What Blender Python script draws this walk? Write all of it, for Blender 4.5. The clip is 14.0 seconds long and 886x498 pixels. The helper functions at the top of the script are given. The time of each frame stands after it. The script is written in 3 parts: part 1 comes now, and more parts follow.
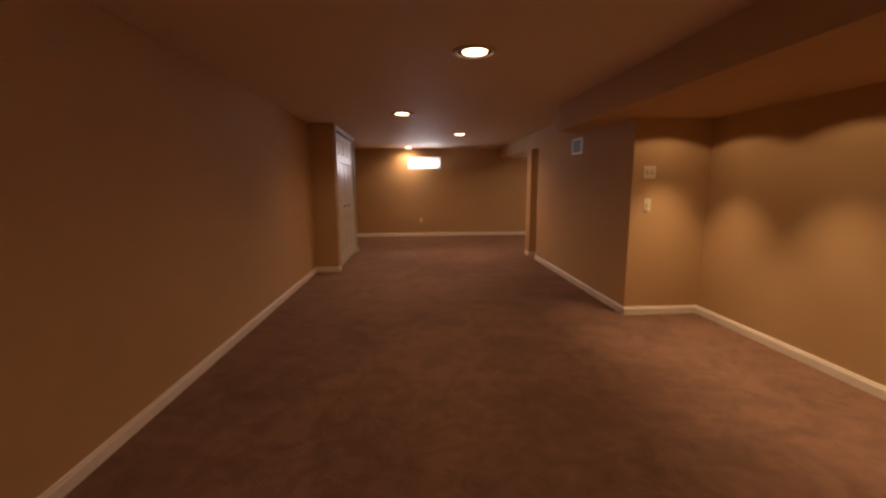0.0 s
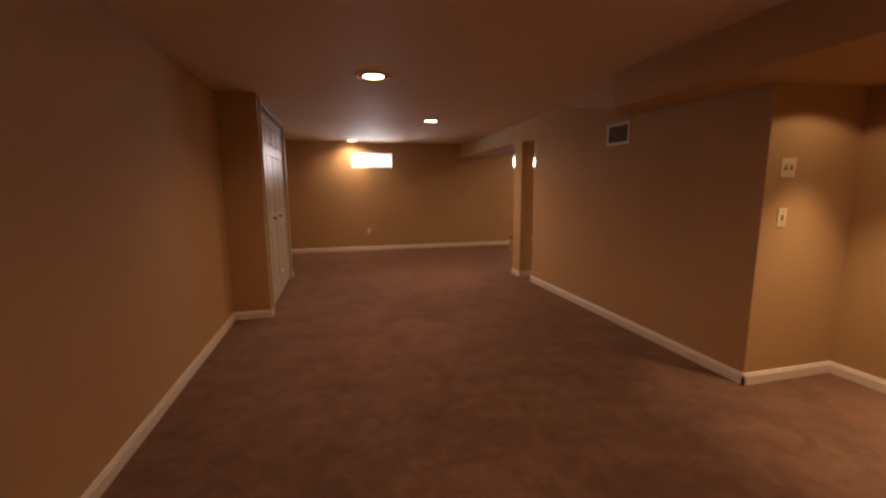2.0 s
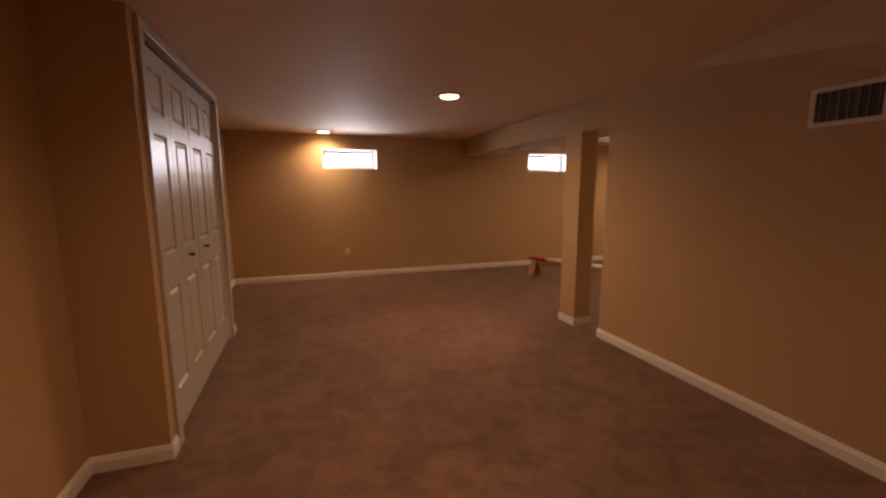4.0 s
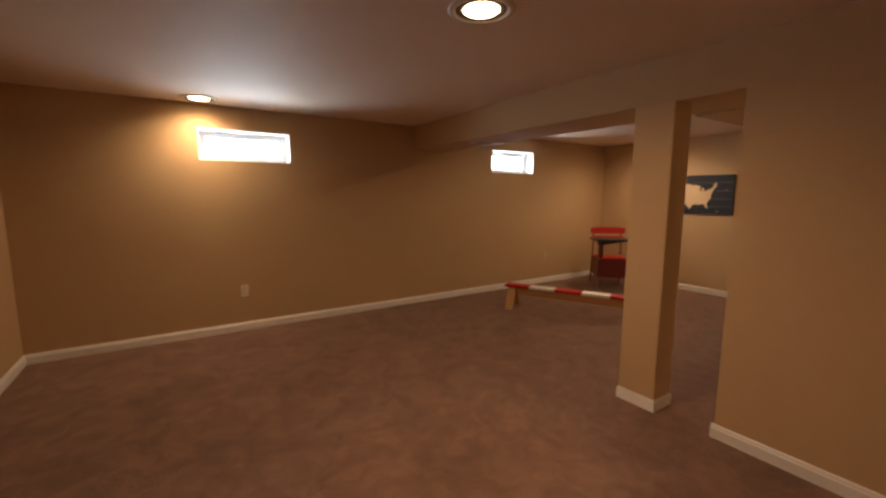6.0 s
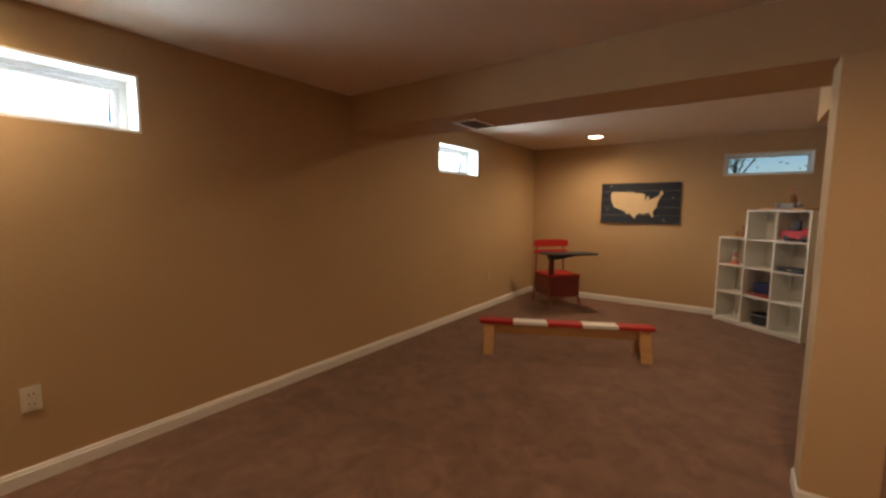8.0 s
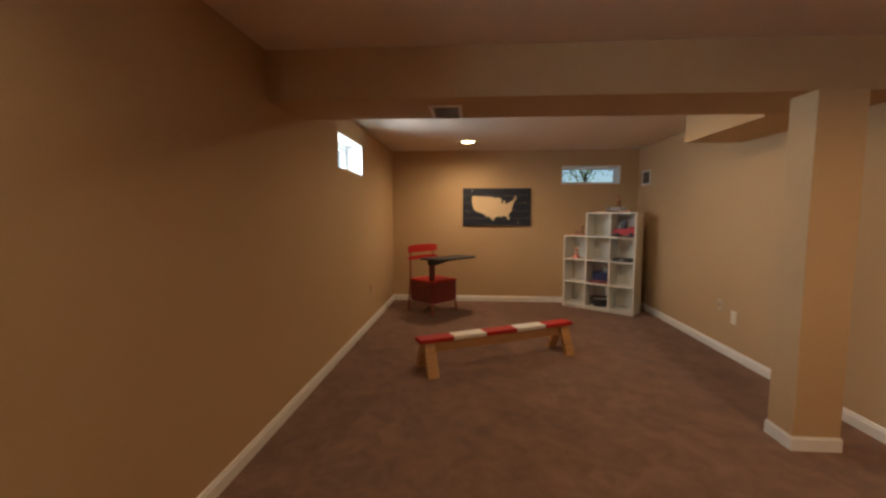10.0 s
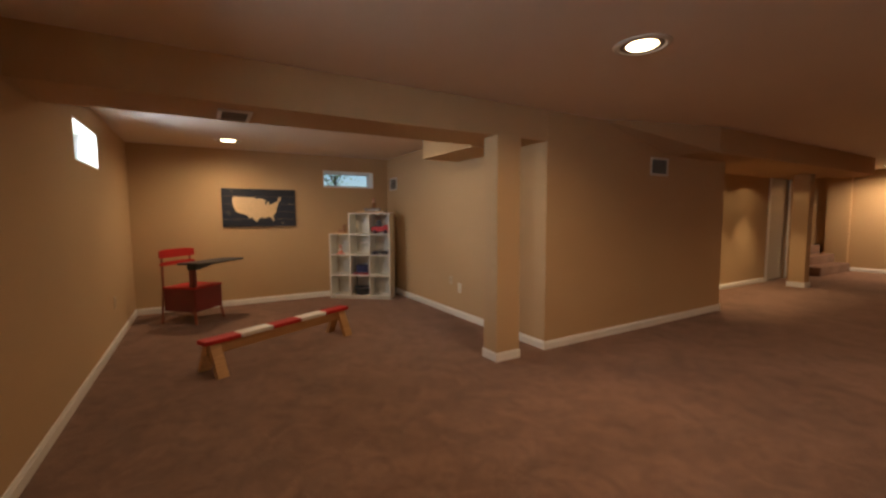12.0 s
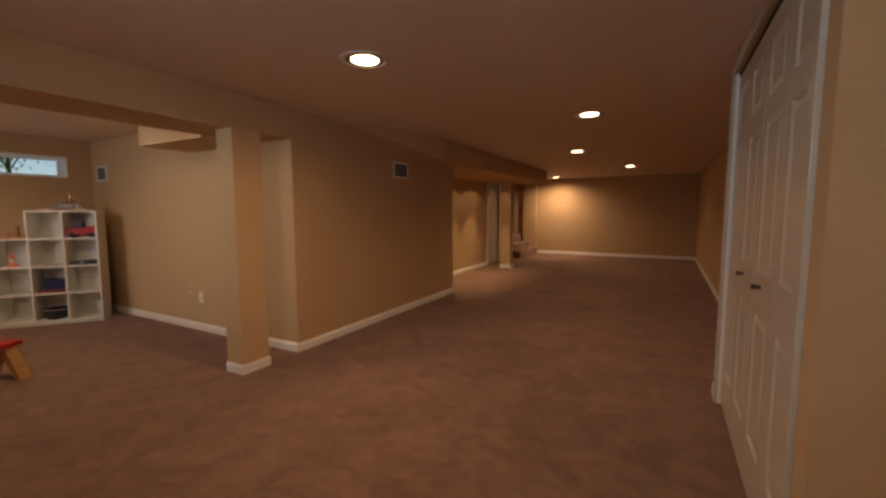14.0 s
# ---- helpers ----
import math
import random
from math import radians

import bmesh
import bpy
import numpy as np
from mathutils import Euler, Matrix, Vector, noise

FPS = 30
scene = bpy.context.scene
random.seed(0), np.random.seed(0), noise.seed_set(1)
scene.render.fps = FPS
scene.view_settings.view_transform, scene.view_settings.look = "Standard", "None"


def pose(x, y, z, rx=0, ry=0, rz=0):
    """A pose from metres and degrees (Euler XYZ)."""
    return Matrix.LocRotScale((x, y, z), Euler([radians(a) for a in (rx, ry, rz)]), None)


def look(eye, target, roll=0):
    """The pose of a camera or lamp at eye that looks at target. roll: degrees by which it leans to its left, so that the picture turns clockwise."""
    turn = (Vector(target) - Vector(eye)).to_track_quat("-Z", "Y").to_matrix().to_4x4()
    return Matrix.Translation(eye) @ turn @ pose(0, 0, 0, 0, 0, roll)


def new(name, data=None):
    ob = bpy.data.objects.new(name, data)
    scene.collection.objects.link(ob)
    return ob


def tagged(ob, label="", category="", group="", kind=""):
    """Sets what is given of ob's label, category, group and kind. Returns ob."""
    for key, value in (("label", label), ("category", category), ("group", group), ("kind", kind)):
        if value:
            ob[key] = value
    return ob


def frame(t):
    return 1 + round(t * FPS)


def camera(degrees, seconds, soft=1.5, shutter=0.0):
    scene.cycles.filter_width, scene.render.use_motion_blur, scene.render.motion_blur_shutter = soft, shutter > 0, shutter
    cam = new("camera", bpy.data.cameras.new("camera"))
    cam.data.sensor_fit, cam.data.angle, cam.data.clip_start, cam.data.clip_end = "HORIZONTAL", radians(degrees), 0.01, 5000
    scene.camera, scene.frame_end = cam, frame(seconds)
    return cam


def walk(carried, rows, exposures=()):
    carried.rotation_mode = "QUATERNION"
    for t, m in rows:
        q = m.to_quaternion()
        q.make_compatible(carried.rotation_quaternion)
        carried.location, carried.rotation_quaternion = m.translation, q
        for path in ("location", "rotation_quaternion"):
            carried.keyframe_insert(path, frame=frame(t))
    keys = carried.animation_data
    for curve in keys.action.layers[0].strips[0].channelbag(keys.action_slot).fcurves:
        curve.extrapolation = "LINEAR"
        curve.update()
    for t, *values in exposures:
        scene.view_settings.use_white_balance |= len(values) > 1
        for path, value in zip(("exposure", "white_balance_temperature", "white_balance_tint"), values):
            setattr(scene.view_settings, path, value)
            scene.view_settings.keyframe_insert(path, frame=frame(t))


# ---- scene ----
cam = camera(94.4, 14.0, 2.6)
PATH = [
    (0, (0.264, 1.506, 1.276), (0.389, 3.477, 0.962), -0.3),
    (0.5, (0.111, 1.885, 1.256), (0.444, 3.833, 0.947), -0.4),
    (1, (-0.032, 2.336, 1.276), (0.405, 4.263, 0.967), -0.4),
    (1.5, (-0.125, 2.817, 1.286), (0.337, 4.738, 0.978), -0.4),
    (2, (-0.2, 3.326, 1.274), (0.283, 5.242, 0.97), -0.3),
    (4.5, (-0.197, 5.804, 1.34), (0.497, 7.659, 1.056), -0.1),
    (5, (-0.169, 6.297, 1.342), (0.623, 8.112, 1.063), 0.0),
    (5.5, (-0.179, 6.802, 1.338), (0.76, 8.547, 1.073), 0.2),
    (6, (-0.149, 7.305, 1.328), (0.934, 8.966, 1.065), 0.2),
    (6.5, (-0.106, 7.765, 1.297), (1.086, 9.353, 1.058), 0.3),
    (7, (-0.068, 8.234, 1.3), (1.255, 9.717, 1.077), 0.1),
    (7.5, (-0.016, 8.681, 1.278), (1.453, 10.021, 1.066), 0.3),
    (10, (0.044, 10.527, 1.243), (2.032, 10.665, 1.072), 0.1),
    (10.5, (-0.021, 10.75, 1.241), (1.965, 10.586, 1.072), 0.0),
    (11, (-0.16, 10.889, 1.231), (1.779, 10.428, 1.066), -0.1),
    (11.5, (-0.328, 10.912, 1.215), (1.525, 10.176, 1.056), -0.3),
    (12, (-0.403, 10.89, 1.212), (1.317, 9.882, 1.052), -0.3),
    (12.5, (-0.432, 10.856, 1.225), (1.111, 9.595, 1.053), -0.3),
    (13, (-0.472, 10.821, 1.242), (0.872, 9.351, 1.058), -0.3),
    (13.5, (-0.512, 10.788, 1.25), (0.621, 9.15, 1.063), -0.1),
    (14, (-0.556, 10.767, 1.25), (0.396, 9.017, 1.062), -0.2),
]
walk(cam, [(t, look(eye, target, roll)) for t, eye, target, roll in PATH], [(0, -0.02, 7450, 26), (2.2, -0.02, 7400, 26), (5, -0.04, 7150, 20), (7.5, 0.0, 6450, 5), (10, -0.02, 6450, 6), (11, -0.06, 6480, 7), (12, -0.05, 6500, 8), (14, -0.1, 6850, 14)])

# ---- light ----
world = bpy.data.worlds.new("world")
scene.world = world
world.use_nodes = True
wn = world.node_tree.nodes
sky = wn.new("ShaderNodeTexSky")
sky.sky_type, sky.sun_disc = "NISHITA", False
sky.sun_elevation, sky.sun_rotation = radians(40), radians(150)
sky.dust_density, sky.ozone_density = 0.2, 5.0
wn["Background"].inputs["Strength"].default_value = 0.085
world.node_tree.links.new(sky.outputs["Color"], wn["Background"].inputs["Color"])

SUN = 3.0
WARM = (1.0, 0.62, 0.35)
SOFT_WARM = (1.0, 0.71, 0.46)
LAMP_W = 100.0
SOFFIT_W = 8.5
POOL_W = 78.0
WINDOW_W = 10.5

sun = new("sun", bpy.data.lights.new("sun", "SUN"))
sun.data.energy, sun.data.angle, sun.data.color = SUN, radians(0.5), (1.0, 0.95, 0.88)
sun.matrix_world = look((0, 0, 10), (-3.5, 6.0, 2.2))

CEIL, LOW = 2.122, 1.858
WX, WX2, EX, NY, SY = -1.228, -1.215, 5.866, 11.646, -1.05
RX, RS, RN, IX = 2.270, 5.258, 8.262, 3.016   # inner wall: face, south end, north end; recessed wall face
CX, CS, CN = -0.890, 7.528, 9.47             # closet face and its two ends


def spot(x, y, z, watts, size, blend, color=WARM, radius=0.035):
    ob = new("lamp_light", bpy.data.lights.new("lamp_light", "SPOT"))
    ob.data.energy, ob.data.color = watts, color
    ob.data.spot_size, ob.data.spot_blend, ob.data.shadow_soft_size = radians(size), blend, radius
    ob.location = (x, y, z)
    return ob


# place, share of the lamp wattage, cone, softness and colour of each recessed lamp
CEILING_LAMPS = [
    (0.657, 4.32, 0.36, 152, 0.95, WARM), (0.105, 6.725, 0.50, 148, 0.95, WARM), (1.024, 8.806, 0.86, 166, 0.95, WARM),
    (0.087, 11.42, 0.60, 160, 0.95, SOFT_WARM), (5.165, 10.577, 0.74, 168, 0.9, SOFT_WARM), (3.45, 9.75, 0.36, 177, 0.4, SOFT_WARM),
    (0.128, 1.65, 0.32, 154, 0.95, WARM), (2.09, -0.42, 1.9, 166, 0.95, SOFT_WARM),
]
SOFFIT_LAMPS = [(2.55, 4.86), (2.55, 3.95), (2.55, 3.0)]
for lx, ly, share, cone, soft, tint in CEILING_LAMPS:
    spot(lx, ly, CEIL - 0.016, LAMP_W * share, cone, soft, tint)
for lx, ly in SOFFIT_LAMPS:
    spot(lx, ly, LOW - 0.004, SOFFIT_W, 141, 0.22, (1.0, 0.70, 0.39))
    spot(lx, ly, LOW - 0.006, POOL_W, 74, 0.75, (1.0, 0.70, 0.39))

WINDOWS = [("window_1", "N", 0.063, 0.862, 1.628, 1.918), ("window_2", "N", 3.455, 4.236, 1.625, 1.932), ("window_3", "E", 8.503, 9.294, 1.654, 1.905)]
for wname, side, a, b, z0, z1 in WINDOWS[:2]:
    ob = new("window_daylight", bpy.data.lights.new("window_daylight", "AREA"))
    ob.data.shape, ob.data.size, ob.data.size_y = "RECTANGLE", b - a - 0.14, z1 - z0 - 0.12
    ob.data.energy, ob.data.color = WINDOW_W, (0.78, 0.89, 1.0)
    m, zc = (a + b) / 2, (z0 + z1) / 2
    ob.matrix_world = look((m, NY + 0.236, zc), (m, NY - 1, zc - 0.22))
    ob.data.spread = radians(125)

# ---- materials ----


def material(name, color, rough=0.6, vary=0.12, scale=3.0, fine=60.0, bump=0.1, metal=0.0, coat=0.0, dark=None, uneven=0.08):
    m = bpy.data.materials.new(name)
    m.use_nodes = True
    n, l = m.node_tree.nodes, m.node_tree.links
    b = n["Principled BSDF"]
    co = n.new("ShaderNodeTexCoord")
    big, small = n.new("ShaderNodeTexNoise"), n.new("ShaderNodeTexNoise")
    big.inputs["Scale"].default_value, big.inputs["Detail"].default_value = scale, 4
    small.inputs["Scale"].default_value, small.inputs["Detail"].default_value = fine, 3
    for t in (big, small):
        l.new(co.outputs["Object"], t.inputs["Vector"])
    mixed = n.new("ShaderNodeMath")
    mixed.operation = "ADD"
    l.new(big.outputs["Fac"], mixed.inputs[0])
    l.new(small.outputs["Fac"], mixed.inputs[1])
    ramp = n.new("ShaderNodeMapRange")
    ramp.inputs["From Min"].default_value, ramp.inputs["From Max"].default_value = 0.7, 1.3
    l.new(mixed.outputs[0], ramp.inputs["Value"])
    mix = n.new("ShaderNodeMix")
    mix.data_type = "RGBA"
    d = dark or tuple(c * (1 - vary) for c in color)
    h = tuple(min(1, c * (1 + vary)) for c in color)
    mix.inputs["A"].default_value, mix.inputs["B"].default_value = (*d, 1), (*h, 1)
    l.new(ramp.outputs["Result"], mix.inputs["Factor"])
    last = mix.outputs["Result"]
    l.new(last, b.inputs["Base Color"])
    rr = n.new("ShaderNodeMapRange")
    rr.inputs["To Min"].default_value, rr.inputs["To Max"].default_value = max(0, rough - uneven), min(1, rough + uneven)
    l.new(big.outputs["Fac"], rr.inputs["Value"])
    l.new(rr.outputs["Result"], b.inputs["Roughness"])
    b.inputs["Metallic"].default_value, b.inputs["Coat Weight"].default_value = metal, coat
    if bump:
        bp = n.new("ShaderNodeBump")
        bp.inputs["Strength"].default_value, bp.inputs["Distance"].default_value = bump, 0.004
        l.new(small.outputs["Fac"], bp.inputs["Height"])
        l.new(bp.outputs["Normal"], b.inputs["Normal"])
    return m


def carpet_material():
    """Cut pile: fine tufts, trodden patches a hand wide and broad vacuum marks."""
    m = bpy.data.materials.new("carpet")
    m.use_nodes = True
    n, l = m.node_tree.nodes, m.node_tree.links
    b = n["Principled BSDF"]
    co = n.new("ShaderNodeTexCoord")

    def tex(scale, detail, rough=0.5, distort=0.0):
        t = n.new("ShaderNodeTexNoise")
        t.inputs["Scale"].default_value, t.inputs["Detail"].default_value = scale, detail
        t.inputs["Roughness"].default_value, t.inputs["Distortion"].default_value = rough, distort
        l.new(co.outputs["Object"], t.inputs["Vector"])
        return t.outputs["Fac"]

    def span(src, a, z, lo, hi):
        r = n.new("ShaderNodeMapRange")
        for key, v in (("From Min", a), ("From Max", z), ("To Min", lo), ("To Max", hi)):
            r.inputs[key].default_value = v
        l.new(src, r.inputs["Value"])
        return r.outputs["Result"]

    def times(a, z):
        k = n.new("ShaderNodeMath")
        k.operation = "MULTIPLY"
        l.new(a, k.inputs[0])
        l.new(z, k.inputs[1])
        return k.outputs[0]

    tread, broad, tuft, pile = tex(6.5, 5, 0.65, 0.9), tex(1.7, 5, 0.65, 0.8), tex(240, 2), tex(70, 3)
    value = times(times(span(tread, 0.36, 0.64, 0.82, 1.15), span(broad, 0.36, 0.64, 0.86, 1.13)), span(tuft, 0.3, 0.7, 0.72, 1.25))
    hue = n.new("ShaderNodeHueSaturation")
    hue.inputs["Color"].default_value = (*CARPET, 1)
    l.new(value, hue.inputs["Value"])
    l.new(hue.outputs["Color"], b.inputs["Base Color"])
    b.inputs["Roughness"].default_value = 0.95
    b.inputs["Specular IOR Level"].default_value = 0.1
    b.inputs["Sheen Weight"].default_value, b.inputs["Sheen Roughness"].default_value = 0.25, 0.5
    b.inputs["Sheen Tint"].default_value = (0.8, 0.65, 0.55, 1)
    one = n.new("ShaderNodeBump")
    one.inputs["Strength"].default_value, one.inputs["Distance"].default_value = 0.7, 0.006
    l.new(tuft, one.inputs["Height"])
    two = n.new("ShaderNodeBump")
    two.inputs["Strength"].default_value, two.inputs["Distance"].default_value = 0.5, 0.012
    l.new(pile, two.inputs["Height"])
    l.new(one.outputs["Normal"], two.inputs["Normal"])
    three = n.new("ShaderNodeBump")
    three.inputs["Strength"].default_value, three.inputs["Distance"].default_value = 0.25, 0.035
    l.new(tread, three.inputs["Height"])
    l.new(two.outputs["Normal"], three.inputs["Normal"])
    l.new(three.outputs["Normal"], b.inputs["Normal"])
    return m


def wood_material(name, color, dark, rough=0.5, coat=0.0, stretch=(1, 12, 12)):
    m = material(name, color, rough, 0.15, 4, 40, 0.05, 0, coat, dark=dark)
    n, l = m.node_tree.nodes, m.node_tree.links
    co, mp = n["Texture Coordinate"], n.new("ShaderNodeMapping")
    mp.inputs["Scale"].default_value = stretch
    l.new(co.outputs["Object"], mp.inputs["Vector"])
    for t in [t for t in n if t.type == "TEX_NOISE"]:
        l.new(mp.outputs["Vector"], t.inputs["Vector"])
    return m


def glass_material():
    m = bpy.data.materials.new("window_glass")
    m.use_nodes = True
    b = m.node_tree.nodes["Principled BSDF"]
    b.inputs["Base Color"].default_value = (0.96, 0.98, 0.98, 1)
    b.inputs["Transmission Weight"].default_value, b.inputs["Roughness"].default_value, b.inputs["IOR"].default_value = 1, 0.02, 1.02
    return m


def glow_material(name, color, strength):
    m = bpy.data.materials.new(name)
    m.use_nodes = True
    b = m.node_tree.nodes["Principled BSDF"]
    b.inputs["Base Color"].default_value = (0.9, 0.88, 0.82, 1)
    b.inputs["Emission Color"].default_value, b.inputs["Emission Strength"].default_value = (*color, 1), strength
    return m


CARPET = (0.204, 0.117, 0.083)
WALL = (0.51, 0.347, 0.186)
M_WALL = material("tan_wall_paint", WALL, 0.88, 0.035, 1.3, 180, 0.10)
M_CEIL = material("ceiling_paint", (0.73, 0.605, 0.485), 0.72, 0.03, 1.5, 140, 0.16)
M_CARPET = carpet_material()
M_TRIM = material("white_trim_paint", (0.80, 0.78, 0.73), 0.36, 0.04, 5, 90, 0.04)
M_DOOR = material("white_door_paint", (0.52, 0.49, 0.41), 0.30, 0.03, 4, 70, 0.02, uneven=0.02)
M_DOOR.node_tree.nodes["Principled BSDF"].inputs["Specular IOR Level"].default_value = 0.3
M_VINYL = material("white_vinyl", (0.80, 0.82, 0.84), 0.4, 0.03, 6, 60, 0.02)
M_RECESS = material("white_recess_paint", (0.82, 0.80, 0.76), 0.55, 0.03, 6, 90, 0.06)
M_PLATE = material("ivory_plastic", (0.74, 0.68, 0.54), 0.35, 0.03, 20, 150, 0.0)
M_TANPLATE = material("tan_painted_plastic", (0.52, 0.40, 0.25), 0.5, 0.03, 20, 150, 0.0)
M_SLOT = material("dark_slot", (0.03, 0.025, 0.02), 0.6, 0.1, 20, 100, 0.0)
M_VENT = material("cream_enamel", (0.72, 0.68, 0.60), 0.4, 0.05, 12, 90, 0.02)
M_SLAT = material("shaded_enamel", (0.36, 0.34, 0.31), 0.5, 0.05, 12, 90, 0.02)
M_RING = material("white_lamp_trim", (0.60, 0.54, 0.46), 0.4, 0.03, 20, 90, 0.0)
M_BAFFLE = material("dark_can", (0.16, 0.12, 0.09), 0.5, 0.1, 20, 90, 0.0)
M_BULB = glow_material("lit_bulb", (1.0, 0.74, 0.44), 14.0)
M_GLASS = glass_material()
M_IRON = material("dark_bronze_knob", (0.12, 0.085, 0.06), 0.4, 0.2, 30, 120, 0.05, 0.8)
M_PINE = wood_material("pine", (0.52, 0.30, 0.125), (0.38, 0.20, 0.075))
M_RED = material("red_paint", (0.44, 0.013, 0.010), 0.62, 0.12, 10, 90, 0.08)
M_WHITE = material("white_paint_worn", (0.78, 0.75, 0.68), 0.45, 0.08, 9, 90, 0.08)
M_MAROON = material("dark_red_enamel", (0.17, 0.022, 0.02), 0.35, 0.2, 7, 90, 0.06)
M_SLATE = material("black_desk_top", (0.022, 0.023, 0.027), 0.55, 0.3, 7, 60, 0.05)
M_LEG = material("red_brown_steel", (0.26, 0.075, 0.04), 0.4, 0.2, 14, 90, 0.04, 0.2)
M_SHELF = material("white_melamine", (0.77, 0.75, 0.68), 0.38, 0.03, 4, 90, 0.02)
M_BOARD = wood_material("navy_board", (0.016, 0.022, 0.038), (0.006, 0.009, 0.016), 0.6, 0, (14, 1, 14))
M_MAP = wood_material("bare_tan_wood", (0.66, 0.50, 0.30), (0.56, 0.41, 0.23), 0.6, 0, (14, 1.5, 14))
M_TOYRED = material("red_toy_plastic", (0.42, 0.02, 0.025), 0.35, 0.1, 20, 60, 0)
M_TOYBLUE = material("blue_toy_plastic", (0.02, 0.03, 0.10), 0.4, 0.1, 20, 60, 0)
M_TOYDARK = material("black_toy_plastic", (0.02, 0.02, 0.024), 0.4, 0.1, 20, 60, 0)
M_TOYPINK = material("coral_toy_plastic", (0.72, 0.24, 0.17), 0.4, 0.1, 20, 60, 0)
M_TOYGREY = material("grey_toy", (0.30, 0.29, 0.28), 0.5, 0.15, 20, 60, 0.02)
M_BROWN = wood_material("brown_toy_wood", (0.34, 0.17, 0.08), (0.24, 0.11, 0.05))
M_GRASS = material("grass", (0.07, 0.11, 0.035), 0.9, 0.4, 3, 60, 0.6)
M_LEAF = material("leaves", (0.15, 0.22, 0.12), 0.6, 0.5, 6, 30, 0.1)
leaf_nodes = M_LEAF.node_tree
through_leaf, leaf_mix = leaf_nodes.nodes.new("ShaderNodeBsdfTranslucent"), leaf_nodes.nodes.new("ShaderNodeMixShader")
through_leaf.inputs["Color"].default_value = (0.34, 0.46, 0.16, 1)
leaf_nodes.links.new(leaf_nodes.nodes["Principled BSDF"].outputs["BSDF"], leaf_mix.inputs[1])
leaf_nodes.links.new(through_leaf.outputs["BSDF"], leaf_mix.inputs[2])
leaf_nodes.links.new(leaf_mix.outputs["Shader"], leaf_nodes.nodes["Material Output"].inputs["Surface"])
M_BARK = material("bark", (0.12, 0.09, 0.065), 0.9, 0.3, 10, 60, 0.5)

# ---- building helpers ----


def box(bm, x0, y0, z0, x1, y1, z1, bevel=0.0):
    v = [bm.verts.new((x, y, z)) for z in (z0, z1) for y in (y0, y1) for x in (x0, x1)]
    f = [bm.faces.new([v[i] for i in q]) for q in ((0, 2, 3, 1), (4, 5, 7, 6), (0, 1, 5, 4), (2, 6, 7, 3), (0, 4, 6, 2), (1, 3, 7, 5))]
    if bevel:
        edges = {e for q in f for e in q.edges}
        bmesh.ops.bevel(bm, geom=list(edges), offset=bevel, segments=2, affect="EDGES", profile=0.5)
    return bm


def boxes(*rows, bevel=0.0):
    bm = bmesh.new()
    for r in rows:
        box(bm, *r, bevel=bevel)
    return bm


def lathe(profile, steps=28, close=True):
    """A body turned round z from (radius, height) pairs."""
    bm = bmesh.new()
    rings = [[bm.verts.new((r * math.cos(2 * math.pi * i / steps), r * math.sin(2 * math.pi * i / steps), z)) for i in range(steps)] for r, z in profile]
    for a, b in zip(rings, rings[1:]):
        for i in range(steps):
            bm.faces.new((a[i], a[(i + 1) % steps], b[(i + 1) % steps], b[i]))
    if close:
        bm.faces.new(rings[0][::-1])
        bm.faces.new(rings[-1])
    for f in bm.faces:
        f.smooth = True
    return bm


def prism(points, depth):
    """A flat outline in x, y raised by depth in z."""
    bm = bmesh.new()
    low = [bm.verts.new((x, y, 0)) for x, y in points]
    top = [bm.verts.new((x, y, depth)) for x, y in points]
    bm.faces.new(low[::-1])
    bm.faces.new(top)
    n = len(points)
    for i in range(n):
        bm.faces.new((low[i], low[(i + 1) % n], top[(i + 1) % n], top[i]))
    return bm


def turned(bm, m):
    bmesh.ops.transform(bm, matrix=m, verts=bm.verts)
    return bm


def mesh_of(name, bm, mat):
    bmesh.ops.recalc_face_normals(bm, faces=bm.faces)
    me = bpy.data.meshes.new(name)
    bm.to_mesh(me)
    bm.free()
    me.materials.append(mat)
    return me


def part(name, bm, mat, parent=None, label=""):
    ob = new(name, mesh_of(name, bm, mat))
    if parent:
        ob.parent = parent
    return tagged(ob, label)


def thing(name, m, label, category, group="", kind=""):
    ob = new(name)
    ob.matrix_world = m
    return tagged(ob, label, category, group, kind)


def structure(name, bm, mat, label, category):
    return tagged(part(name, bm, mat), label, category, kind="structure")


# ---- structure ----
T = 0.25
structure("floor", boxes((WX - T, SY - T, -0.2, EX + T, NY + T, 0)), M_CARPET, "brown cut-pile wall-to-wall carpet with tread marks", "floor")
structure("ceiling", boxes((WX - T, SY - T, CEIL, EX + T, NY + T, CEIL + 0.25)), M_CEIL, "low painted plaster basement ceiling", "ceiling")


def wall_with_holes(a0, a1, holes, put):
    rows, at = [], a0
    for a, b, z0, z1 in sorted(holes):
        rows += [put(at, a, 0, CEIL), put(a, b, 0, z0), put(a, b, z1, CEIL)]
        at = b
    return boxes(*rows, put(at, a1, 0, CEIL))


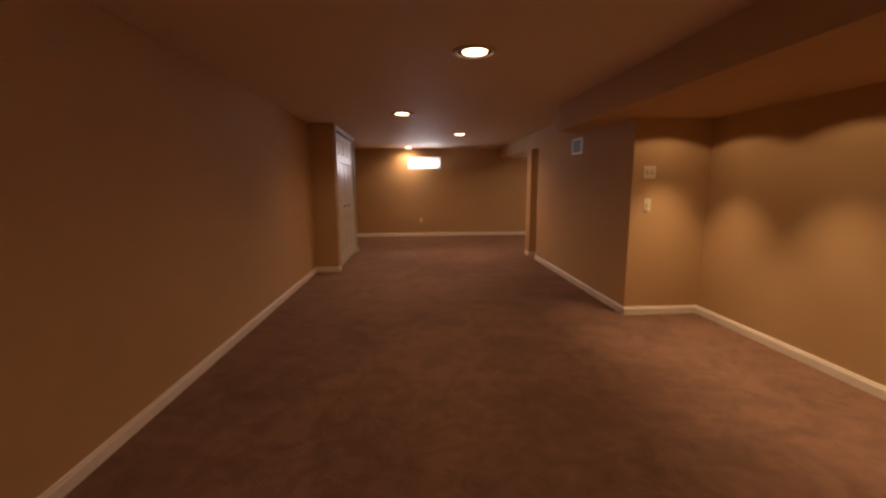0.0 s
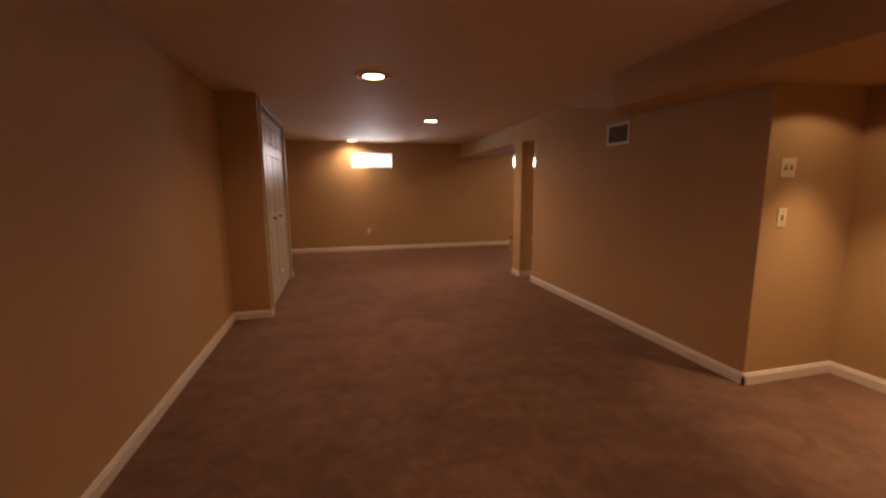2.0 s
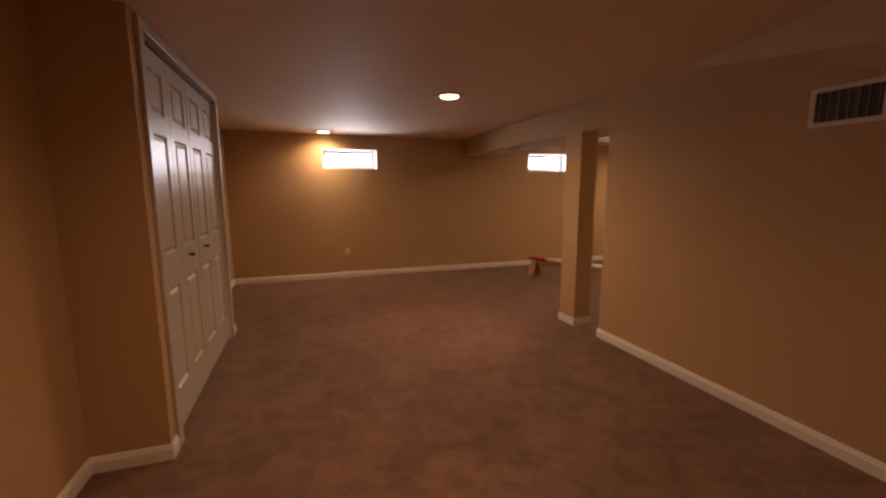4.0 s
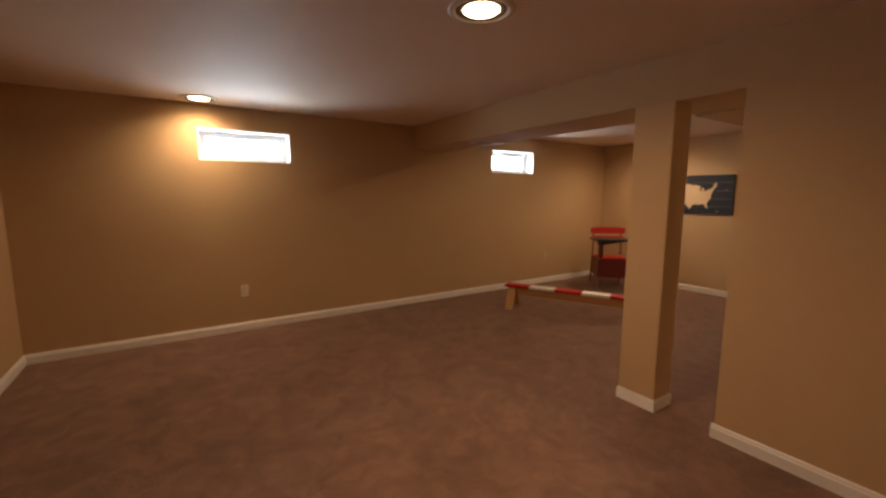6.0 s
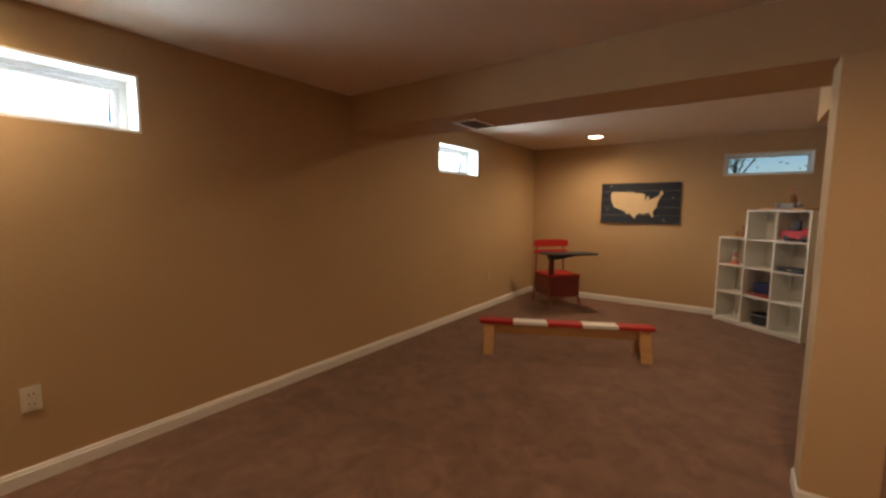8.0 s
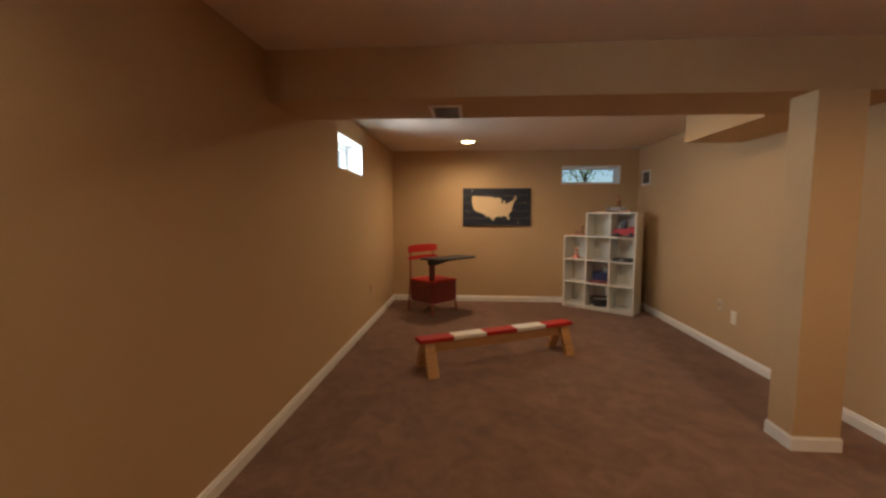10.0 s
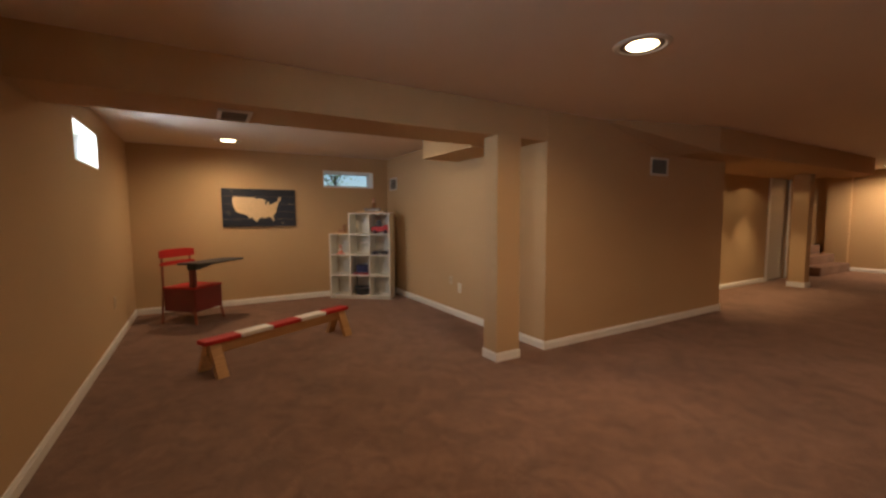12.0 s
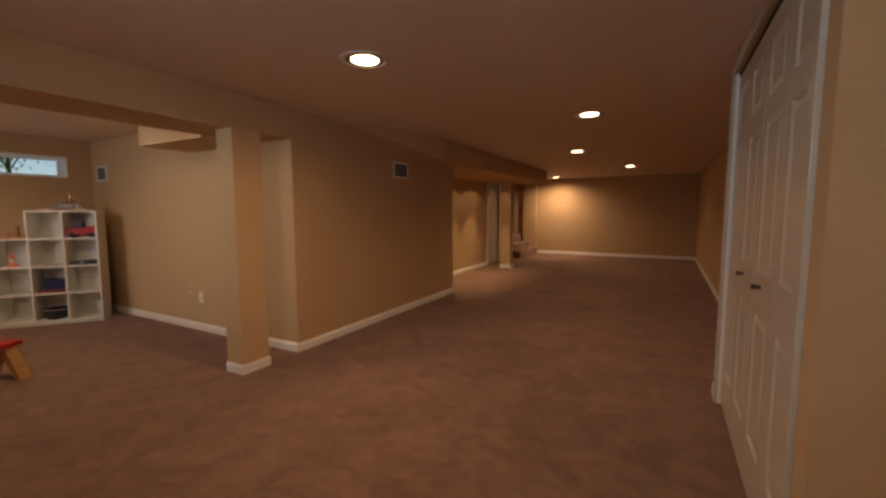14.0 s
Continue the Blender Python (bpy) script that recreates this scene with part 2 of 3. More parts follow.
north_holes = [(a, b, z0, z1) for _, s, a, b, z0, z1 in WINDOWS if s == "N"]
east_holes = [(a, b, z0, z1) for _, s, a, b, z0, z1 in WINDOWS if s == "E"]
structure("wall_north", wall_with_holes(WX - T, EX + T, north_holes, lambda a, b, z0, z1: (a, NY, z0, b, NY + T, z1)), M_WALL, "tan painted basement wall with two small high windows", "wall")
structure("wall_east", wall_with_holes(RN - 0.12, NY, east_holes, lambda a, b, z0, z1: (EX, a, z0, EX + T, b, z1)), M_WALL, "tan painted wall with a small high window", "wall")
structure("wall_west", boxes((WX - T, SY, 0, WX, CS + 0.5, CEIL), (WX - T, CS + 0.5, 0, WX2, NY, CEIL)), M_WALL, "long plain tan painted wall", "wall")
structure("wall_south", boxes((WX - T, SY - T, 0, EX + T, SY, CEIL)), M_WALL, "tan painted end wall", "wall")
structure("wall_inner", boxes((RX, RS, 0, RX + 0.12, RN, CEIL)), M_WALL, "tan painted partition wall with a rounded corner", "wall")
structure("wall_inner_end", boxes((RX + 0.12, RS, 0, IX + 0.12, RS + 0.12, CEIL)), M_WALL, "short tan painted return wall with switches", "wall")
structure("wall_alcove", boxes((RX + 0.12, RN - 0.12, 0, EX, RN, CEIL)), M_WALL, "tan painted wall of the play alcove", "wall")
structure("wall_recess", boxes((IX, 0.62, 0, IX + 0.12, 1.33, CEIL), (IX, 1.33, 2.03, IX + 0.12, 2.08, CEIL), (IX, 2.08, 0, IX + 0.12, RS, CEIL)), M_WALL, "tan painted wall washed by recessed lamps", "wall")
structure("wall_stair_end", boxes((2.76, SY, 0, IX + 0.12, SY + 0.1, CEIL)), M_WALL, "tan painted wall end beside the stairs", "wall")
structure("wall_stair_north", boxes((IX + 0.12, 0.62, 0, EX, 0.74, CEIL)), M_WALL, "tan painted wall beside the stairs", "wall")
structure("wall_stair_back", boxes((EX, SY, 0, EX + T, RN - 0.12, CEIL)), M_WALL, "plain tan wall closing the stairs", "wall")
CLOSET = "tan painted closet wall that juts into the room"
structure("wall_closet_south", boxes((WX, CS, 0, CX, CS + 0.14, CEIL)), M_WALL, CLOSET, "wall")
structure("wall_closet_header", boxes((CX - 0.1, CS + 0.14, 2.06, CX, CN - 0.16, CEIL)), M_WALL, "tan painted wall strip above the closet doors", "wall")
structure("wall_closet_north", boxes((WX, CN - 0.16, 0, CX, CN, CEIL)), M_WALL, CLOSET, "wall")
structure("ceiling_beam", boxes((RX + 0.003, RN, LOW, 2.755, NY, CEIL)), M_WALL, "boxed-in duct beam painted tan under the ceiling", "beam")
bulk = turned(prism([(1.885, 1.33), (IX, 1.33), (IX, RS), (RX, RS), (RX, 6.5), (1.885, 6.2)], CEIL - LOW), pose(0, 0, LOW))
# its north end narrows and ramps up into the ceiling
foot = [bulk.verts.new(p) for p in ((1.885, 6.2, LOW), (RX, 6.5, LOW), (RX, 6.5, CEIL), (1.885, 6.2, CEIL))]
tip = [bulk.verts.new(p) for p in ((2.22, 7.45, CEIL - 0.03), (RX, 7.48, CEIL - 0.03), (RX, 7.48, CEIL), (2.22, 7.45, CEIL))]
for i in range(4):
    bulk.faces.new((foot[i], foot[(i + 1) % 4], tip[(i + 1) % 4], tip[i]))
bulk.faces.new(tip)
structure("ceiling_bulkhead", bulk, M_WALL, "boxed-in bulkhead with recessed lamps under the ceiling", "bulkhead")
structure("alcove_bulkhead", boxes((2.755, RN, LOW - 0.015, 3.71, 8.735, CEIL)), M_WALL, "short boxed-in duct painted tan at the ceiling", "bulkhead")
structure("stair_header", boxes((2.52, SY, 1.985, IX, 0.62, CEIL)), M_WALL, "tan painted header above the stairs", "beam")

# column and far pillar
column = thing("column", pose(2.332, 8.711, 0), "boxed-in square tan column with a white base", "column", kind="structure")
part("shaft", boxes((-0.092, -0.120, 0, 0.092, 0.120, LOW), bevel=0.004), M_WALL, column)
part("base", boxes((-0.100, -0.128, 0, 0.100, 0.128, 0.066), (-0.095, -0.123, 0.066, 0.095, 0.123, 0.077)), M_TRIM, column, "white painted base trim")
pillar = thing("pillar", pose(2.47, 2.30, 0), "tan boxed-in pillar with a white base", "column", kind="structure")
part("shaft", boxes((-0.11, -0.09, 0, 0.11, 0.09, LOW), bevel=0.004), M_WALL, pillar)
part("base", boxes((-0.125, -0.105, 0, 0.125, 0.105, 0.085)), M_TRIM, pillar, "white painted base trim")

# baseboards: a board with a small stepped top
BH, BT = 0.078, 0.014


def baseboard(x0, y0, x1, y1, nx, ny):
    """Along a wall face from (x0, y0) to (x1, y1); (nx, ny) points into the room."""
    bm = bmesh.new()
    prof = [(0.0, 0.0), (BT, 0.0), (BT, BH * 0.72), (BT * 0.72, BH * 0.8), (BT * 0.6, BH * 0.93), (BT * 0.3, BH), (0.0, BH)]
    ends = []
    for x, y in ((x0, y0), (x1, y1)):
        ends.append([bm.verts.new((x + nx * d, y + ny * d, z)) for d, z in prof])
    k = len(prof)
    for i in range(k):
        bm.faces.new((ends[0][i], ends[0][(i + 1) % k], ends[1][(i + 1) % k], ends[1][i]))
    bm.faces.new(ends[0])
    bm.faces.new(ends[1][::-1])
    structure("baseboard", bm, M_TRIM, "white painted wooden baseboard along the wall", "baseboard")


baseboard(WX, SY, WX, CS, 1, 0)
baseboard(WX2, CN, WX2, NY, 1, 0)
baseboard(WX, CS, CX + BT, CS, 0, -1)
baseboard(CX, CS, CX, CS + 0.08, 1, 0)
baseboard(WX2, CN, CX + BT, CN, 0, 1)
baseboard(CX, CN - 0.10, CX, CN, 1, 0)
baseboard(WX2, NY, EX, NY, 0, -1)
baseboard(EX, RN, EX, NY, -1, 0)
baseboard(RX, RN, EX, RN, 0, 1)
baseboard(RX, RS - BT, RX, RN + BT, -1, 0)
baseboard(RX - BT, RS, IX, RS, 0, -1)
baseboard(IX, 2.15, IX, RS, -1, 0)
baseboard(WX, SY, 2.76, SY, 0, 1)

# ---- windows ----


def window(name, side, a, b, z0, z1):
    w, h = b - a, z1 - z0
    m = pose((a + b) / 2, NY, z0) if side == "N" else pose(EX, (a + b) / 2, z0, 0, 0, -90)
    win = thing(name, m, "small white vinyl basement window in a deep white recess", "window", kind="structure")
    h2 = w / 2
    part("window_sill", boxes((-h2, 0.0, 0, h2, T, 0.012)), M_RECESS, win)
    part("jamb", boxes((-h2, 0.0, 0.012, -h2 + 0.012, T, h)), M_RECESS, win)
    part("jamb", boxes((h2 - 0.012, 0.0, 0.012, h2, T, h)), M_RECESS, win)
    part("head", boxes((-h2 + 0.012, 0.0, h - 0.012, h2 - 0.012, T, h)), M_RECESS, win)
    i, d = h2 - 0.012, 0.15
    f, s = (0.028, 0.026) if side == "N" else (0.016, 0.012)
    fr = part("window_frame", boxes((-i, d, 0.012, i, d + 0.06, 0.012 + f), (-i, d, h - 0.012 - f, i, d + 0.06, h - 0.012), (-i, d, 0.012 + f, -i + f, d + 0.06, h - 0.012 - f), (i - f, d, 0.012 + f, i, d + 0.06, h - 0.012 - f)), M_VINYL, win)
    j, e = i - f, d + 0.018
    part("sash", boxes((-j, e, 0.012 + f, j, e + 0.03, 0.012 + f + s), (-j, e, h - 0.012 - f - s, j, e + 0.03, h - 0.012 - f), (-j, e, 0.012 + f + s, -j + s, e + 0.03, h - 0.012 - f - s), (j - s, e, 0.012 + f + s, j, e + 0.03, h - 0.012 - f - s)), M_VINYL, fr)
    part("latch", boxes((-0.03, e - 0.012, h - 0.012 - f - s, 0.03, e, h - 0.012 - f - s + 0.014)), M_VINYL, fr)
    pane = part("pane", boxes((-j + s, e + 0.012, 0.012 + f + s, j - s, e + 0.016, h - 0.012 - f - s)), M_GLASS, win)
    pane.visible_shadow = False


for w in WINDOWS:
    window(*w)

# ---- closet with bifold doors ----
closet = thing("closet_door", pose(CX, CS + 0.14, 0), "white six-panel bifold closet doors, closed, with dark knobs", "closet door", kind="structure")
OW = CN - 0.16 - (CS + 0.14)
part("casing", boxes((0.0, -0.055, 0, 0.016, 0.012, 2.06), bevel=0.003), M_DOOR, closet, "white moulded side casing")
part("casing", boxes((0.0, OW - 0.012, 0, 0.016, OW + 0.06, 2.06), bevel=0.003), M_DOOR, closet, "white moulded side casing")
part("casing", boxes((0.0, -0.055, 2.06, 0.018, OW + 0.06, 2.116), bevel=0.003), M_DOOR, closet, "white moulded head casing")
part("jamb", boxes((-0.1, 0.0, 0, 0.0, 0.012, 2.06)), M_TRIM, closet)
part("jamb", boxes((-0.1, OW - 0.012, 0, 0.0, OW, 2.06)), M_TRIM, closet)
part("track", boxes((-0.070, 0.0, 2.043, -0.016, OW, 2.06)), M_SLOT, closet, "dark door track")
part("back_panel", boxes((-0.265, 0.0, 0, -0.26, OW, 2.06)), M_SLOT, closet)


def door_leaf(y0, w):
    """One leaf: stiles and rails round three recessed fields with raised centres."""
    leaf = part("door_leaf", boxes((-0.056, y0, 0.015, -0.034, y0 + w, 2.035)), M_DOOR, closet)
    st, d0, d1 = 0.075, -0.034, -0.020
    rails = [(0.015, 0.235), (0.80, 0.985), (1.615, 1.715), (1.94, 2.035)]
    rows = [(d0, y0, 0.015, d1, y0 + st, 2.035), (d0, y0 + w - st, 0.015, d1, y0 + w, 2.035)]
    rows += [(d0, y0 + st, a, d1, y0 + w - st, b) for a, b in rails]
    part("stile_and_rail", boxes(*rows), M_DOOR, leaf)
    for (_, a), (b, _) in zip(rails, rails[1:]):
        bm = bmesh.new()
        g, k = 0.012, 0.036
        ya, yb = y0 + st, y0 + w - st
        ring = [[bm.verts.new((dx, y, z)) for y, z in ((ya + o, a + o), (yb - o, a + o), (yb - o, b - o), (ya + o, b - o))] for o, dx in ((0, d1), (g, d0 + 0.002), (g + 0.006, d0 + 0.002), (k, d1 - 0.002))]
        for p, q in zip(ring, ring[1:]):
            for i in range(4):
                bm.faces.new((p[i], p[(i + 1) % 4], q[(i + 1) % 4], q[i]))
        bm.faces.new(ring[-1])
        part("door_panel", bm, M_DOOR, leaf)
    return leaf


LW = (OW - 0.03) / 4
for i in range(4):
    leaf = door_leaf(0.015 + i * LW + (0.001, 0.001, 0.004, 0.001)[i], LW - (0.002, 0.005, 0.005, 0.002)[i])
    if i in (1, 2):
        knob = lathe([(0.009, 0), (0.009, 0.010), (0.006, 0.015), (0.012, 0.021), (0.014, 0.028), (0.009, 0.033)], 16)
        part("knob", turned(knob, pose(-0.020, i * LW + (LW * 0.43 if i == 1 else LW * 0.46), 0.927, 0, 90, 0)), M_IRON, leaf, "dark bronze round knob")

# ---- far door and stairs ----
fd = thing("door_1", pose(IX, 1.33, 0), "white painted door, closed, in the recessed wall", "door", kind="structure")
part("door_leaf", boxes((0.03, 0.02, 0.01, 0.07, 0.73, 2.3)), M_DOOR, fd)
part("casing", boxes((-0.015, -0.06, 0, 0.0, 0.01, 2.03)), M_TRIM, fd)
part("casing", boxes((-0.015, 0.74, 0, 0.0, 0.81, 2.03)), M_TRIM, fd)
part("casing", boxes((-0.015, -0.06, 2.03, 0.0, 0.81, 2.09)), M_TRIM, fd)

stairs = thing("stairs", pose(2.70, 0.36, 0), "carpeted stairs rising beside the wall", "stairs", kind="structure")
for i in range(5):
    part("step", boxes((i * 0.255, -1.33, 0, i * 0.255 + 0.285, 0.24, 0.178 * (i + 1)), bevel=0.015), M_CARPET, stairs)

# ---- lamps, vents, plates ----


def ceiling_lamp(x, y, z, lit=True):
    lamp = thing("recessed_lamp", pose(x, y, z), "lit round recessed ceiling lamp with a white trim ring" if lit else "deep recessed ceiling lamp with a white trim ring", "ceiling lamp", "recessed lamps")
    d = 1.0 if lit else 0.25
    ring = lathe([(0.112, -0.001), (0.116, -0.008 * d), (0.124, -0.011 * d), (0.142, -0.006 * d), (0.147, 0.0), (0.112, 0.0)], 40, False)
    for f in ring.faces:
        f.smooth = lit
    part("trim_ring", ring, M_RING if lit else M_WALL, lamp)
    if lit:
        part("baffle", lathe([(0.114, -0.002), (0.110, -0.0012), (0.102, -0.0012), (0.099, -0.005), (0.091, -0.005), (0.088, -0.0012), (0.080, -0.0012)], 40, False), M_BAFFLE, lamp)
        part("bulb", lathe([(0.080, -0.002), (0.074, -0.006), (0.045, -0.0095), (0.004, -0.011)], 32), M_BULB, lamp, "glowing frosted flood bulb")
    else:
        disc = [(0.110 * math.cos(math.pi * i / 18), 0.110 * math.sin(math.pi * i / 18)) for i in range(36)]
        part("baffle", turned(prism(disc, 0.0015), pose(0, 0, -0.0015)), M_WALL, lamp)


for lx, ly, *_ in CEILING_LAMPS:
    ceiling_lamp(lx, ly, CEIL)
for lx, ly in SOFFIT_LAMPS:
    ceiling_lamp(lx, ly, LOW, False)


def vent(m, w, h, label, slats, upright=False):
    """A register in the plane y = 0 that faces -y, with its middle at the origin."""
    v = thing("air_vent", m, label, "air vent", "air vents")
    a, b, f = w / 2, h / 2, 0.022
    part("frame", boxes((-a, -0.01, -b, a, 0, -b + f), (-a, -0.01, b - f, a, 0, b), (-a, -0.01, -b + f, -a + f, 0, b - f), (a - f, -0.01, -b + f, a, 0, b - f)), M_VENT, v)
    part("backing", boxes((-a + f, -0.0025, -b + f, a - f, -0.0005, b - f)), M_SLOT, v)
    long = (w if upright else h) - 2 * f
    for i in range(slats):
        at = -long / 2 + (i + 0.5) * long / slats
        bm = boxes((-0.0018, -0.007, -b + f, 0.0018, -0.003, b - f)) if upright else boxes((-a + f, -0.007, -0.0015, a - f, -0.003, 0.0015))
        part("slat", turned(bm, pose(at, 0, 0, 0, 0, 20) if upright else pose(0, 0, at)), M_SLAT, v)


vent(pose(RX, 6.63, 1.727, 0, 0, 90) @ pose(0, 0, 0, 0, 0, 180), 0.31, 0.19, "cream metal wall register with upright slats", 7, True)
vent(pose(5.608, RN, 1.715, 0, 0, 180), 0.26, 0.19, "cream metal wall register with dark slats", 7, True)
vent(pose(2.576, 10.682, LOW, 90, 0, 90), 0.19, 0.30, "cream metal register in the underside of the beam", 8)


def plate(m, label, kind, w=0.07, h=0.115, M_PLATE=M_PLATE):
    p = thing("wall_plate", m, label, "switch" if kind != "outlet" else "outlet", "wall plates")
    part("cover", boxes((-w / 2, -0.006, -h / 2, w / 2, 0, h / 2), bevel=0.002), M_PLATE, p)
    if kind == "outlet":
        for z in (-0.022, 0.022):
            face = part("socket", boxes((-0.017, -0.009, z - 0.014, 0.017, -0.006, z + 0.014), bevel=0.001), M_PLATE, p)
            part("slot", boxes((-0.009, -0.0096, z - 0.005, -0.006, -0.009, z + 0.006)), M_SLOT, face)
            part("slot", boxes((0.006, -0.0096, z - 0.005, 0.009, -0.009, z + 0.006)), M_SLOT, face)
    elif kind == "switch":
        part("toggle", boxes((-0.005, -0.018, -0.004, 0.005, -0.006, 0.014)), M_PLATE, p)
        part("slot", boxes((-0.008, -0.0066, -0.014, 0.008, -0.006, 0.018)), M_SLOT, p)
        part("screw", boxes((-0.004, -0.007, 0.036, 0.004, -0.006, 0.041)), M_SLOT, p)
        part("screw", boxes((-0.004, -0.007, -0.041, 0.004, -0.006, -0.036)), M_SLOT, p)
    elif kind == "double":
        for x in (-0.023, 0.023):
            part("toggle", boxes((x - 0.005, -0.018, -0.004, x + 0.005, -0.006, 0.014)), M_PLATE, p)
            part("slot", boxes((x - 0.008, -0.0066, -0.014, x + 0.008, -0.006, 0.018)), M_SLOT, p)
    else:
        part("jack", turned(lathe([(0.008, 0), (0.008, 0.006), (0.004, 0.007), (0.003, 0.012)], 12), pose(0, -0.006, 0, 90, 0, 0)), M_IRON, p)


plate(pose(2.428, RS, 1.071), "ivory single light switch plate on the wall", "switch")
plate(pose(2.432, RS, 1.371), "ivory double switch plate on the wall", "double", 0.115, 0.115)
plate(pose(0.370, NY, 0.390), "ivory wall outlet above the baseboard", "outlet")
plate(pose(3.688, RN, 0.354, 0, 0, 180), "ivory wall outlet above the baseboard", "outlet", 0.07, 0.115, M_PLATE)
plate(pose(3.885, RN, 0.424, 0, 0, 180), "tan cable plate above the baseboard", "plain", 0.07, 0.1, M_TANPLATE)
plate(pose(4.53, NY, 0.40), "tan wall outlet above the baseboard", "outlet", 0.07, 0.115, M_TANPLATE)
th = thing("thermostat", pose(2.06, SY, 1.42, 0, 0, 180), "tan thermostat box on the wall", "thermostat")
part("body", boxes((-0.06, -0.025, -0.045, 0.06, 0, 0.045), bevel=0.004), M_TANPLATE, th)
part("display", boxes((-0.03, -0.027, 0.0, 0.03, -0.025, 0.025)), M_SLOT, th)

# ---- bench ----
BA = math.degrees(math.atan2(9.649 - 10.927, 3.795 - 3.144))
bench = thing("bench", pose(3.47, 10.288, 0, 0, 0, BA), "low wooden bench with a red and white striped top", "bench")
BL, BZ = 1.465, 0.278
for i in range(5):
    a = -BL / 2 + i * BL / 5
    red = i % 2 == 0
    part("top_segment", boxes((a + 0.001, -0.06, BZ - 0.034, a + BL / 5 - 0.001, 0.06, BZ), bevel=0.007), M_RED if red else M_WHITE, bench, "red painted segment" if red else "white painted segment")
part("rail", boxes((-BL / 2 + 0.03, -0.02, BZ - 0.122, BL / 2 - 0.03, 0.02, BZ - 0.032), bevel=0.003), M_PINE, bench, "bare pine rail")
for ex in (-1, 1):
    for sy in (-1, 1):
        outline = [(sy * 0.004, BZ - 0.034), (sy * 0.044, BZ - 0.034), (sy * 0.150, 0.0), (sy * 0.110, 0.0)]
        leg = prism(outline if sy > 0 else outline[::-1], 0.085)
        part("leg", turned(leg, pose(ex * (BL / 2 - 0.085) - 0.0425, 0, 0) @ Matrix(((0, 0, 1, 0), (1, 0, 0, 0), (0, 1, 0, 0), (0, 0, 0, 1)))), M_PINE, bench)
    part("gusset", boxes((ex * (BL / 2 - 0.085) - 0.018, -0.05, BZ - 0.13, ex * (BL / 2 - 0.085) + 0.018, 0.05, BZ - 0.036)), M_PINE, bench)

# ---- school desk: chair with a storage box and a tablet arm ----
# local x: to the sitter's right; local y: the way the sitter faces
DA = 138.5
desk = thing("school_desk", pose(5.238, 11.018, 0, 0, 0, DA) @ Matrix.Diagonal((1.04, 1.04, 0.99, 1)), "old red school chair desk with storage box and black tablet top", "desk")


def bar(bm, p, q, r, n=8):
    p, q = Vector(p), Vector(q)
    m = look(p, q)
    rings = []
    for o in (p, q):
        rot = m.to_3x3()
        rings.append([bm.verts.new(o + rot @ Vector((r * math.cos(2 * math.pi * i / n), r * math.sin(2 * math.pi * i / n), 0))) for i in range(n)])
    for i in range(n):
        bm.faces.new((rings[0][i], rings[0][(i + 1) % n], rings[1][(i + 1) % n], rings[1][i]))
    bm.faces.new(rings[0])
    bm.faces.new(rings[1][::-1])
    return bm


S = 0.205
for sx in (-1, 1):
    part("leg", bar(bmesh.new(), (sx * (S + 0.005), S + 0.01, 0), (sx * (S - 0.02), S - 0.02, 0.20), 0.015), M_LEG, desk)
    back = bar(bmesh.new(), (sx * (S + 0.005), -S - 0.01, 0), (sx * (S - 0.01), -S + 0.01, 0.42), 0.012)
    bar(back, (sx * (S - 0.01), -S + 0.01, 0.41), (sx * (S - 0.015), -S + 0.005, 0.83), 0.012)
    part("back_post", back, M_LEG, desk)
body = boxes((-S + 0.004, -S + 0.015, 0.14, S - 0.004, S + 0.006, 0.405), bevel=0.012)
part("storage_box", body, M_MAROON, desk, "dark red steel storage box")
part("seat", boxes((-S - 0.005, -S + 0.01, 0.405, S + 0.005, S + 0.015, 0.425), bevel=0.008), M_RED, desk, "bright red seat")


def slat(z0, z1, y):
    bm = bmesh.new()
    n, rows = 10, []
    for i in range(n + 1):
        u = i / n * 2 - 1
        yy = y - 0.018 * (1 - u * u)
        drop = 0.018 * abs(u) ** 6
        rows.append([bm.verts.new((u * (S + 0.035), yy + d, z)) for d, z in ((0, z0 + drop * 0.4), (0, z1 - drop), (0.013, z1 - drop), (0.013, z0 + drop * 0.4))])
    for p, q in zip(rows, rows[1:]):
        for k in range(4):
            bm.faces.new((p[k], p[(k + 1) % 4], q[(k + 1) % 4], q[k]))
    bm.faces.new(rows[0])
    bm.faces.new(rows[-1][::-1])
    return bm


part("back_slat", slat(0.755, 0.855, -S + 0.018), M_RED, desk, "red painted curved back slat")
part("back_slat", slat(0.665, 0.715, -S + 0.022), M_RED, desk, "red painted curved back slat")
post = boxes((S - 0.075, S - 0.075, 0.42, S - 0.015, S - 0.02, 0.69), bevel=0.012)
part("desk_post", post, M_MAROON, desk, "dark red steel post")
brace = prism([(0.0, 0.008), (0.38, 0.008), (0.38, -0.02), (0.06, -0.075), (0.0, -0.07)], 0.09)
part("bracket", turned(brace, pose(S - 0.0, S - 0.075, 0.70) @ pose(0, 0, 0, 90, 0, 180)), M_SLATE, desk)
tablet = prism([(0.10, -0.16), (0.10, 0.15), (0.02, 0.21), (-0.46, 0.21), (-0.50, 0.17), (-0.50, -0.09), (-0.46, -0.13), (-0.20, -0.12), (-0.10, -0.20), (0.06, -0.20)][::-1], 0.02)
bmesh.ops.bevel(tablet, geom=list(tablet.edges), offset=0.004, segments=2, affect="EDGES")
part("tablet_top", turned(tablet, pose(S + 0.0, S + 0.06, 0.700, 1.5, 0.5, 0)), M_SLATE, desk, "black wooden tablet top")

